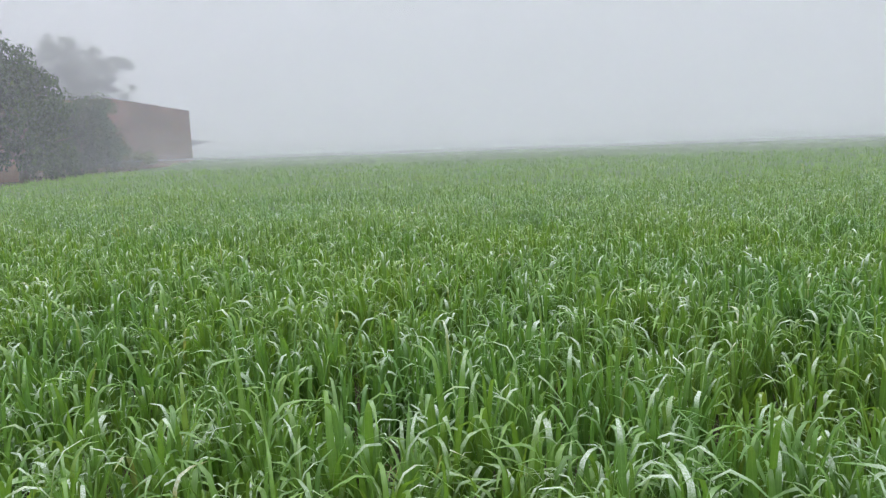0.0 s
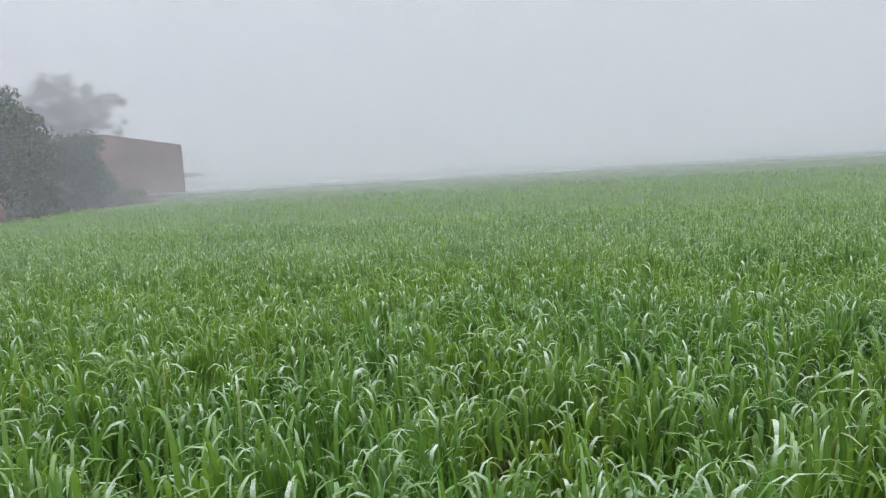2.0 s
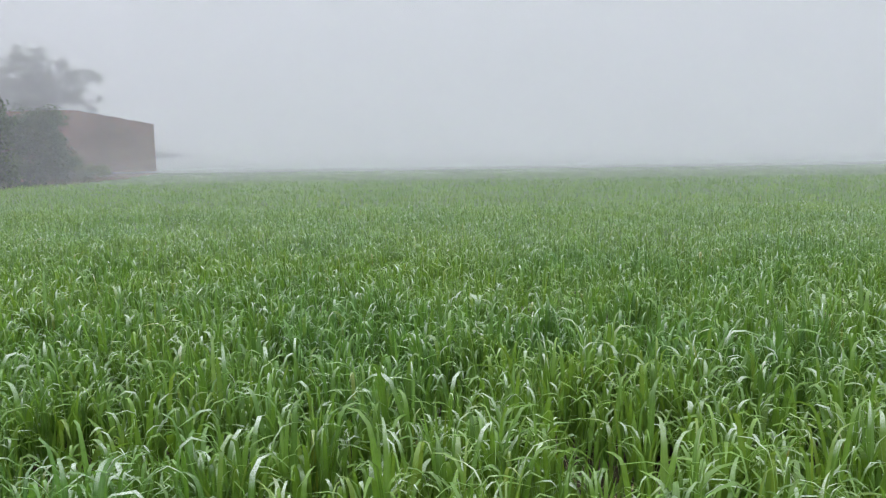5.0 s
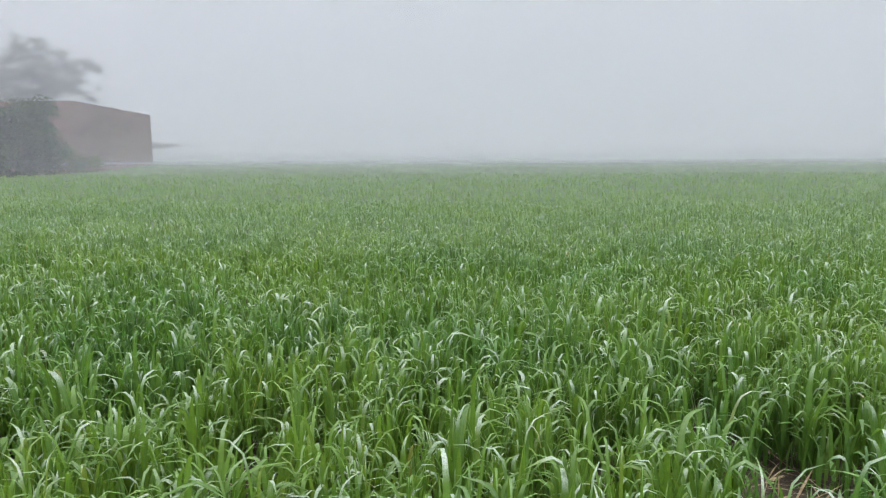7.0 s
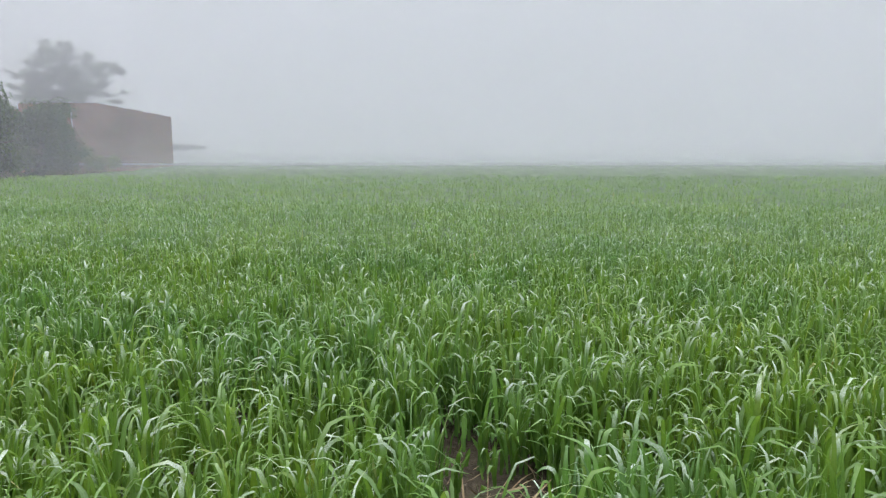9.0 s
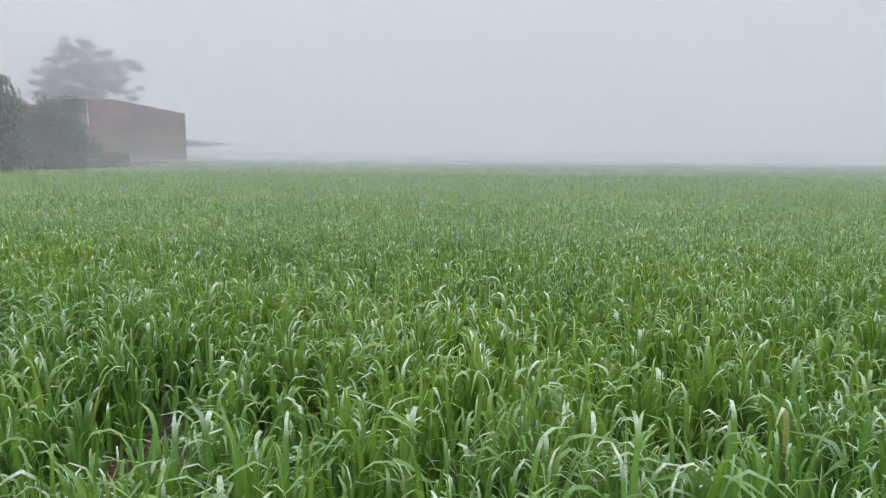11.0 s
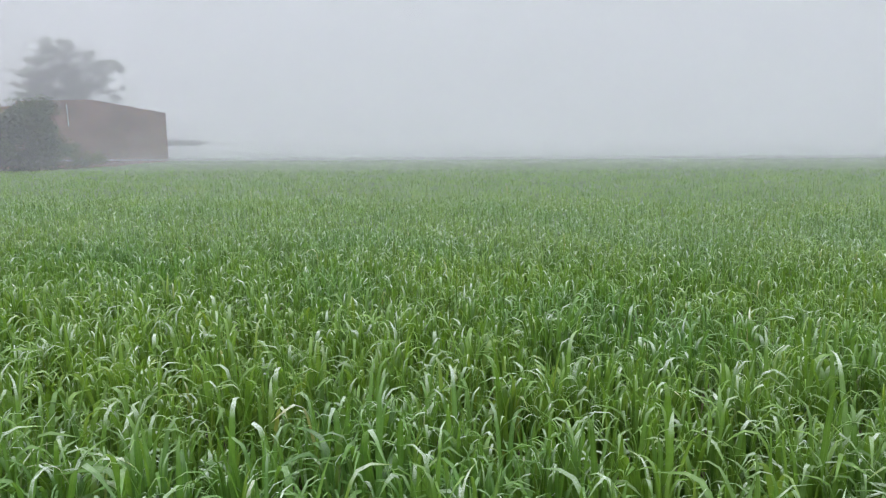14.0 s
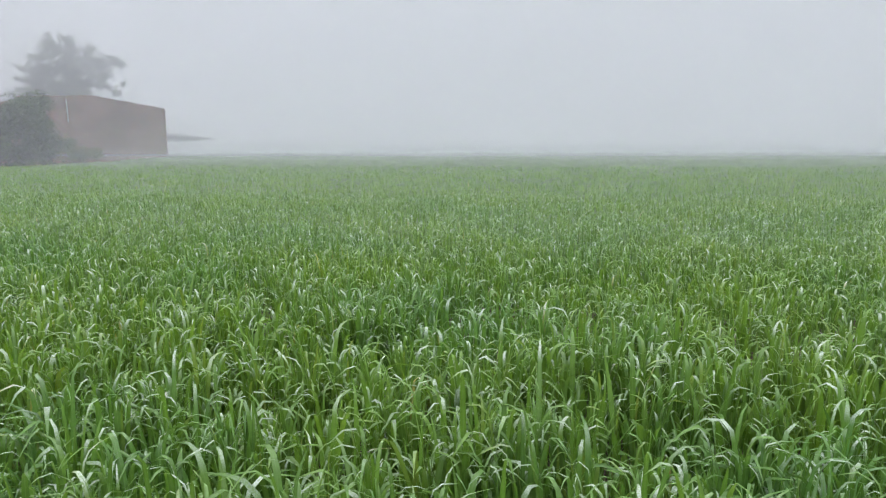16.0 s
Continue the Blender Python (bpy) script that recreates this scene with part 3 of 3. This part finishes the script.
def tree(name, at, blobs, count, leaf, droop, mat, trunk_r, seed, label, category, stems=1, clumps=120, clump_r=0.42, clump_flat=0.8, core=900, inner=0.55, swellz=1.0):
    """A tree or shrub: a tapered trunk that forks to each lobe, and a crown of many leaves."""
    r = np.random.default_rng(seed)
    thing = new(name)
    thing.location = at
    pieces = []
    high = min(b[2] - 0.3 * b[4] for b in blobs)
    for s in range(stems):
        off = Vector((r.normal(0, 0.25), r.normal(0, 0.25), 0)) if stems > 1 else Vector((0, 0, 0))
        fork = Vector((off.x * 0.6 + r.normal(0, 0.1), off.y * 0.6, max(0.3, high * 0.7)))
        pieces.append(tube([off + Vector((0, 0, -0.15)), off * 0.9 + Vector((0.03, 0.02, fork.z * 0.5)), fork],
                           [trunk_r * 1.35, trunk_r, trunk_r * 0.8], 9))
        for i, b in enumerate(blobs):
            if i % stems != s:
                continue
            end = Vector(b[:3]) + Vector((0, 0, 0.25 * b[4]))
            mid_p = fork.lerp(end, 0.5) + Vector((r.normal(0, 0.15), r.normal(0, 0.15), 0.12 * (end - fork).length))
            pieces.append(tube([fork, fork.lerp(mid_p, 0.5) + Vector((0, 0, 0.06)), mid_p, end],
                               [trunk_r * 0.62, trunk_r * 0.5, trunk_r * 0.36, trunk_r * 0.12], 6))
            for k in range(4):
                w = r.uniform(0, 6.28)
                tip = Vector(b[:3]) + Vector((math.cos(w) * b[3] * 0.85, math.sin(w) * b[3] * 0.85, r.uniform(-0.3, 0.6) * b[4]))
                pieces.append(tube([mid_p, mid_p.lerp(tip, 0.55) + Vector((0, 0, 0.1)), tip],
                                   [trunk_r * 0.28, trunk_r * 0.18, trunk_r * 0.05], 5))
    part_mesh("trunk", mesh_from("trunk", *join(pieces), BARK), thing)
    part_mesh("crown", mesh_from("crown", *crown(blobs, count, leaf, droop, r, clumps, clump_r, clump_flat, core, inner, swellz), mat, False), thing)
    return tagged(thing, label, category)


tree("dark_tree", (-14.5, 27.1, 0),
     [(-1.3, 0.0, 4.3, 1.8, 1.6), (-1.9, 0.1, 5.0, 1.15, 1.0), (0.3, -0.2, 3.6, 1.3, 1.1), (1.4, -0.3, 2.9, 0.9, 0.75), (0.6, 0.0, 1.9, 1.6, 1.5),
      (-2.6, 0.2, 5.2, 1.7, 1.4), (-1.0, 0.0, 3.1, 1.4, 0.9), (-3.4, 0.4, 4.1, 1.8, 1.5), (1.3, 0.1, 1.2, 1.1, 1.0)],
     22000, 0.17, 0.75, TREE_LEAF, 0.17, 21, "dark green broad-leaved tree with drooping leaf clusters at the field edge", "tree",
     clumps=170, clump_r=0.42, core=4200)
tree("bush", (-16.8, 33.6, 0),
     [(0.2, 0.2, 2.5, 1.4, 1.15), (1.0, 0.2, 2.7, 1.2, 1.15), (-2.2, -0.2, 0.9, 1.5, 0.9), (1.0, -0.3, 0.7, 1.5, 0.8), (-1.2, 0.1, 2.5, 1.5, 1.4), (0.0, -0.3, 1.1, 2.0, 1.1),
      (1.8, 0.1, 1.3, 0.95, 1.3), (1.55, 0.2, 2.7, 0.95, 1.1), (-2.4, 0.0, 1.6, 1.4, 1.4), (-3.8, -0.2, 1.4, 1.4, 1.3)],
     30000, 0.13, 0.3, BUSH_LEAF, 0.07, 22, "tall dense grey-green bush beside the brick building", "bush", stems=3,
     clumps=240, clump_r=0.42, core=7500)
tree("shrub", (-15.5, 37.3, 0),
     [(0.0, 0.0, 0.8, 0.9, 0.7), (0.5, 0.3, 0.5, 0.6, 0.5), (-0.7, -0.3, 1.1, 0.5, 0.8)],
     5000, 0.10, 0.2, PALE_LEAF, 0.03, 23, "low pale yellow-green shrub in front of the brick wall", "shrub", stems=3,
     clumps=60, clump_r=0.28, core=200)
tree("spreading_tree", (-30.9, 56.4, 0),
     [(-0.38, 0, 9.9, 1.5, 0.6), (-1.67, 0.3, 9.4, 1.1, 0.45), (1.80, 0.2, 9.0, 0.9, 0.45), (-2.79, 0, 8.7, 0.7, 0.3),
      (-0.32, 0.3, 8.6, 1.5, 0.6), (1.24, -0.4, 7.9, 1.1, 0.6), (3.93, 0.1, 8.2, 1.2, 0.4), (4.94, 0.2, 7.95, 0.6, 0.22), (3.15, 0.3, 7.3, 1.0, 0.4),
      (-2.79, 0.2, 7.7, 1.2, 0.45), (-4.36, 0.2, 7.9, 0.5, 0.18), (-0.88, 0.3, 7.0, 1.7, 0.7), (-3.57, 0, 6.8, 1.3, 0.4), (-4.92, 0.3, 6.9, 0.5, 0.18),
      (-2.00, 0.0, 5.9, 1.7, 0.6), (1.24, 0.0, 6.3, 1.2, 0.5), (3.37, 0.1, 6.1, 0.8, 0.25), (5.28, 0.2, 6.2, 0.5, 0.2), (4.38, 0.1, 5.6, 0.6, 0.16),
      (-4.36, 0.1, 6.0, 0.8, 0.25), (0.3, 0.1, 5.7, 1.6, 0.6), (2.3, 0.2, 7.0, 1.2, 0.6), (0.2, 0.0, 7.7, 1.4, 0.7), (2.6, 0.1, 8.2, 1.0, 0.5)],
     30000, 0.18, 0.1, HAZY_LEAF, 0.075, 24, "tall spreading tree with layered flat foliage, faint in the fog", "tree",
     clumps=560, clump_r=0.38, clump_flat=0.6, core=0, inner=0.3, swellz=1.3)
tree("weed_clump", (-8.5, 50.7, 0), [(0, 0, 0.34, 0.20, 0.26), (0.25, 0, 0.28, 0.16, 0.2)],
     420, 0.07, 0.2, BUSH_LEAF, 0.02, 25, "small dark weed clump standing out of the wheat", "weed", stems=2, clumps=14, clump_r=0.12, core=40)


# ---- brick building ----
def profile_wall(parent, a, b, heights, thick):
    """A brick wall from a to b whose top follows (metres along, height); thick: how far it reaches back."""
    a, b = Vector((*a, 0)), Vector((*b, 0))
    along = (b - a).normalized()
    back = Vector((-along.y, along.x, 0)) * thick
    bm = bmesh.new()
    uv = bm.loops.layers.uv.new("wall")
    ds = np.arange(0, (b - a).length + 0.01, (b - a).length / max(1, round((b - a).length / 0.45)))
    tops = np.interp(ds, [h[0] for h in heights], [h[1] for h in heights]) + rng.normal(0, 0.014, len(ds))
    front_lo = [bm.verts.new(a + along * d + Vector((0, 0, -0.2))) for d in ds]
    front_hi = [bm.verts.new(a + along * d + Vector((0, 0, t))) for d, t in zip(ds, tops)]
    back_lo = [bm.verts.new(v.co + back) for v in front_lo]
    back_hi = [bm.verts.new(v.co + back) for v in front_hi]
    for i in range(len(ds) - 1):
        bm.faces.new((front_lo[i], front_lo[i + 1], front_hi[i + 1], front_hi[i]))
        bm.faces.new((back_lo[i + 1], back_lo[i], back_hi[i], back_hi[i + 1]))
        bm.faces.new((front_hi[i], front_hi[i + 1], back_hi[i + 1], back_hi[i]))
        bm.faces.new((front_lo[i + 1], front_lo[i], back_lo[i], back_lo[i + 1]))
    for i in (0, len(ds) - 1):
        bm.faces.new((front_lo[i], front_hi[i], back_hi[i], back_lo[i]))
    bmesh.ops.recalc_face_normals(bm, faces=bm.faces[:])
    for f in bm.faces:
        for loop in f.loops:
            q = loop.vert.co - a
            loop[uv].uv = (q.dot(along) + q.dot(back.normalized()), q.z)
    return part("wall", bm, BRICK, parent)


def slab(parent, name, corners, tops, thick, mat, label):
    """A roof slab over corners, each with its own height."""
    bm = bmesh.new()
    lo = [bm.verts.new((p[0], p[1], z - thick)) for p, z in zip(corners, tops)]
    hi = [bm.verts.new((p[0], p[1], z)) for p, z in zip(corners, tops)]
    bm.faces.new(lo)
    bm.faces.new(hi[::-1])
    k = len(corners)
    for i in range(k):
        bm.faces.new((lo[i], lo[(i + 1) % k], hi[(i + 1) % k], hi[i]))
    bmesh.ops.recalc_face_normals(bm, faces=bm.faces[:])
    return part(name, bm, mat, parent, label)


building = new("brick_building")
tagged(building, "plain red brick farm building with a sloping parapet, hazy in fog", "building")
RIGHT = Vector((-18.29, 50.62))
to_left = Vector((-0.857, -0.515))
to_back = Vector((-0.515, 0.857))
LEFT = RIGHT + to_left * 9.7
DEEP = 4.2
W = 0.23
profile_wall(building, LEFT[:], RIGHT[:], ((0, 4.64), (4.65, 4.83), (9.7, 3.92)), W)
profile_wall(building, (RIGHT + to_back * W)[:], (RIGHT + to_back * DEEP)[:], ((0, 3.90), (DEEP, 3.90)), W)
profile_wall(building, (RIGHT + to_left * W + to_back * DEEP)[:], (LEFT - to_left * W + to_back * DEEP)[:], ((0, 3.85), (5.05, 4.66), (9.7, 4.5)), -W)
profile_wall(building, (LEFT + to_back * DEEP)[:], (LEFT + to_back * W)[:], ((0, 4.55), (DEEP, 4.55)), W)
ridge = RIGHT + to_left * 5.05
inset = W + 0.005
slab(building, "roof", [ridge + to_back * inset, RIGHT + (to_left + to_back) * inset, RIGHT + to_left * inset + to_back * (DEEP - inset), ridge + to_back * (DEEP - inset)],
     [4.45, 3.62, 3.62, 4.45], 0.14, CONCRETE, "grey concrete roof slab")
slab(building, "roof", [LEFT - to_left * inset + to_back * inset, ridge + to_left * 0.005 + to_back * inset, ridge + to_left * 0.005 + to_back * (DEEP - inset), LEFT - to_left * inset + to_back * (DEEP - inset)],
     [4.40, 4.45, 4.45, 4.40], 0.14, CONCRETE, "grey concrete roof slab")

annex = new("brick_annex")
tagged(annex, "lower red brick annex joined to the farm building", "building")
A_RIGHT = LEFT + to_left * 0.01
A_LEFT = A_RIGHT + to_left * 13.0
profile_wall(annex, A_LEFT[:], A_RIGHT[:], ((0, 4.20), (13.0, 4.26)), W)
profile_wall(annex, (A_RIGHT + to_back * W)[:], (A_RIGHT + to_back * DEEP)[:], ((0, 4.15), (DEEP, 4.15)), W)
profile_wall(annex, (A_RIGHT + to_left * W + to_back * DEEP)[:], (A_LEFT - to_left * W + to_back * DEEP)[:], ((0, 4.15), (13.0, 4.15)), -W)
profile_wall(annex, (A_LEFT + to_back * DEEP)[:], (A_LEFT + to_back * W)[:], ((0, 4.15), (DEEP, 4.15)), W)
slab(annex, "roof", [A_LEFT - to_left * inset + to_back * inset, A_RIGHT + to_left * inset + to_back * inset, A_RIGHT + to_left * inset + to_back * (DEEP - inset), A_LEFT - to_left * inset + to_back * (DEEP - inset)],
     [3.95, 3.95, 3.95, 3.95], 0.14, CONCRETE, "grey concrete roof slab")

# only the upper stretch of the pipe, cut to what the camera should see
pipe_at = RIGHT + to_left * 6.5 - to_back * 0.06
v, f = tube([(pipe_at.x, pipe_at.y, 2.9), (pipe_at.x - 0.02, pipe_at.y, 3.7), (pipe_at.x - 0.05, pipe_at.y, 4.5)], [0.032, 0.032, 0.032], 9)
part_mesh("downpipe", mesh_from("downpipe", v, f, POLE_PAINT), building, "thin white pipe on the brick wall, cut short to fit the camera's view")

# low brick wall behind the dark tree
yard_wall = new("yard_wall")
tagged(yard_wall, "low red brick yard wall behind the dark tree", "wall")
profile_wall(yard_wall, (-24.0, 27.6), (-16.6, 29.9), ((0, 2.1), (7.7, 2.0)), W)


# ---- open shed, white sack, far pole ----
shed = new("open_shed")
tagged(shed, "low open shed with a sloping roof on posts, roof depth fitted to the view", "shed")
bm = bmesh.new()
nx_, ny_ = 40, 2
rows = []
# the underside drops in a deep wedge, sized to fit the camera's view
for drop in (0.0, 1.0):
    for j in range(ny_ + 1):
        row = []
        for i in range(nx_ + 1):
            u = i / nx_
            row.append(bm.verts.new((-36.5 + 8.75 * u, 71.2 + 3.2 * j / ny_ + 0.8 * u, 2.62 - 0.70 * u ** 1.3 - drop * (1.30 - 1.05 * u) + 0.03 * (i % 2) * (1 - drop) + 0.16 * j / ny_)))
        rows.append(row)
k = ny_ + 1
for j in range(ny_):
    for i in range(nx_):
        bm.faces.new((rows[j][i], rows[j][i + 1], rows[j + 1][i + 1], rows[j + 1][i]))
        bm.faces.new((rows[k + j][i], rows[k + j + 1][i], rows[k + j + 1][i + 1], rows[k + j][i + 1]))
for i in range(nx_):
    bm.faces.new((rows[0][i], rows[k][i], rows[k][i + 1], rows[0][i + 1]))
    bm.faces.new((rows[ny_][i], rows[ny_][i + 1], rows[k + ny_][i + 1], rows[k + ny_][i]))
for j in range(ny_):
    for i in (0, nx_):
        bm.faces.new((rows[j][i], rows[j + 1][i], rows[k + j + 1][i], rows[k + j][i]))
bmesh.ops.recalc_face_normals(bm, faces=bm.faces[:])
part("roof", bm, SHEET_ROOF, shed, "grey corrugated sheet roof, a deep wedge shaped to fit the camera's view")
for px, py, top in ((-30.45, 71.75, 2.20), (-28.75, 71.9, 2.02), (-34.8, 71.4, 2.50), (-30.45, 74.2, 2.30), (-28.75, 74.3, 2.14), (-34.8, 74.0, 2.62)):
    v, f = tube([(px, py, -0.1), (px, py, 1.1), (px, py, top)], [0.05, 0.045, 0.045], 8)
    part_mesh("post", mesh_from("post", v, f, STEEL), shed)
bm = bmesh.new()
box(bm, (-36.4, 71.45, 1.75), (-28.6, 71.60, 2.0), 0.01, Matrix.Identity(4))
part("beam", bm, STEEL, shed)

sack = new("white_sack")
sack.location = (-15.15, 43.2, 0.02)
sack.scale = (0.66, 0.5, 0.62)
tagged(sack, "white filled sack lying at the foot of the brick wall", "sack")
bm = bmesh.new()
bmesh.ops.create_icosphere(bm, subdivisions=3, radius=1.0)
for vert in bm.verts:
    q = vert.co
    wob = 1 + 0.08 * math.sin(5 * q.x + 2) * math.cos(4 * q.y) + 0.05 * math.sin(9 * q.z + 4 * q.x)
    vert.co = Vector((math.copysign(abs(q.x) ** 0.7, q.x) * 0.26 * wob, q.y * 0.22 * wob, 0.28 + math.copysign(abs(q.z) ** 0.75, q.z) * 0.28 * wob))
for face in bm.faces:
    face.smooth = True
part("body", bm, SACKING, sack)
v, f = tube([(0.02, 0, 0.52), (0.03, 0.01, 0.58), (0.05, 0.01, 0.64)], [0.09, 0.04, 0.07], 10)
part_mesh("tied_neck", mesh_from("tied_neck", v, f, SACKING), sack)

v, f = tube([(-27.0, 78.2, -0.1), (-26.9, 78.2, 0.62), (-26.5, 78.2, 0.98), (-25.9, 78.2, 0.95), (-25.2, 78.3, 0.72)], [0.07, 0.07, 0.07, 0.06, 0.03], 7)
pole = new("bent_branch", mesh_from("bent_branch", v, f, BARK))
tagged(pole, "thin bent bare branch standing in the far field", "branch")

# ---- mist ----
# flat sheets added in place of the fog's depth, fitted to the camera's view: how far off each veil hangs, how much it
# hides, and how much it hides low over the crop
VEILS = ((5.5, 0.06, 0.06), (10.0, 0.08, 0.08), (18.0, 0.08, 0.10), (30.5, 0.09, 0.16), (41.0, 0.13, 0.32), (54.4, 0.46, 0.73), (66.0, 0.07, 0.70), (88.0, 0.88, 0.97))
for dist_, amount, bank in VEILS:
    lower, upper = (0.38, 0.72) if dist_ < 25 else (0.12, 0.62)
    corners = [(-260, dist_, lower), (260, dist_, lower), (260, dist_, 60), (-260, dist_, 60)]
    veil = new("mist", mesh_from("mist", corners, [(0, 1, 2, 3)], mist_sheet_material("mist", amount, bank, lower, upper), False))
    tagged(veil, "flat see-through sheet standing in for pale grey morning mist", "mist", kind="stuff")
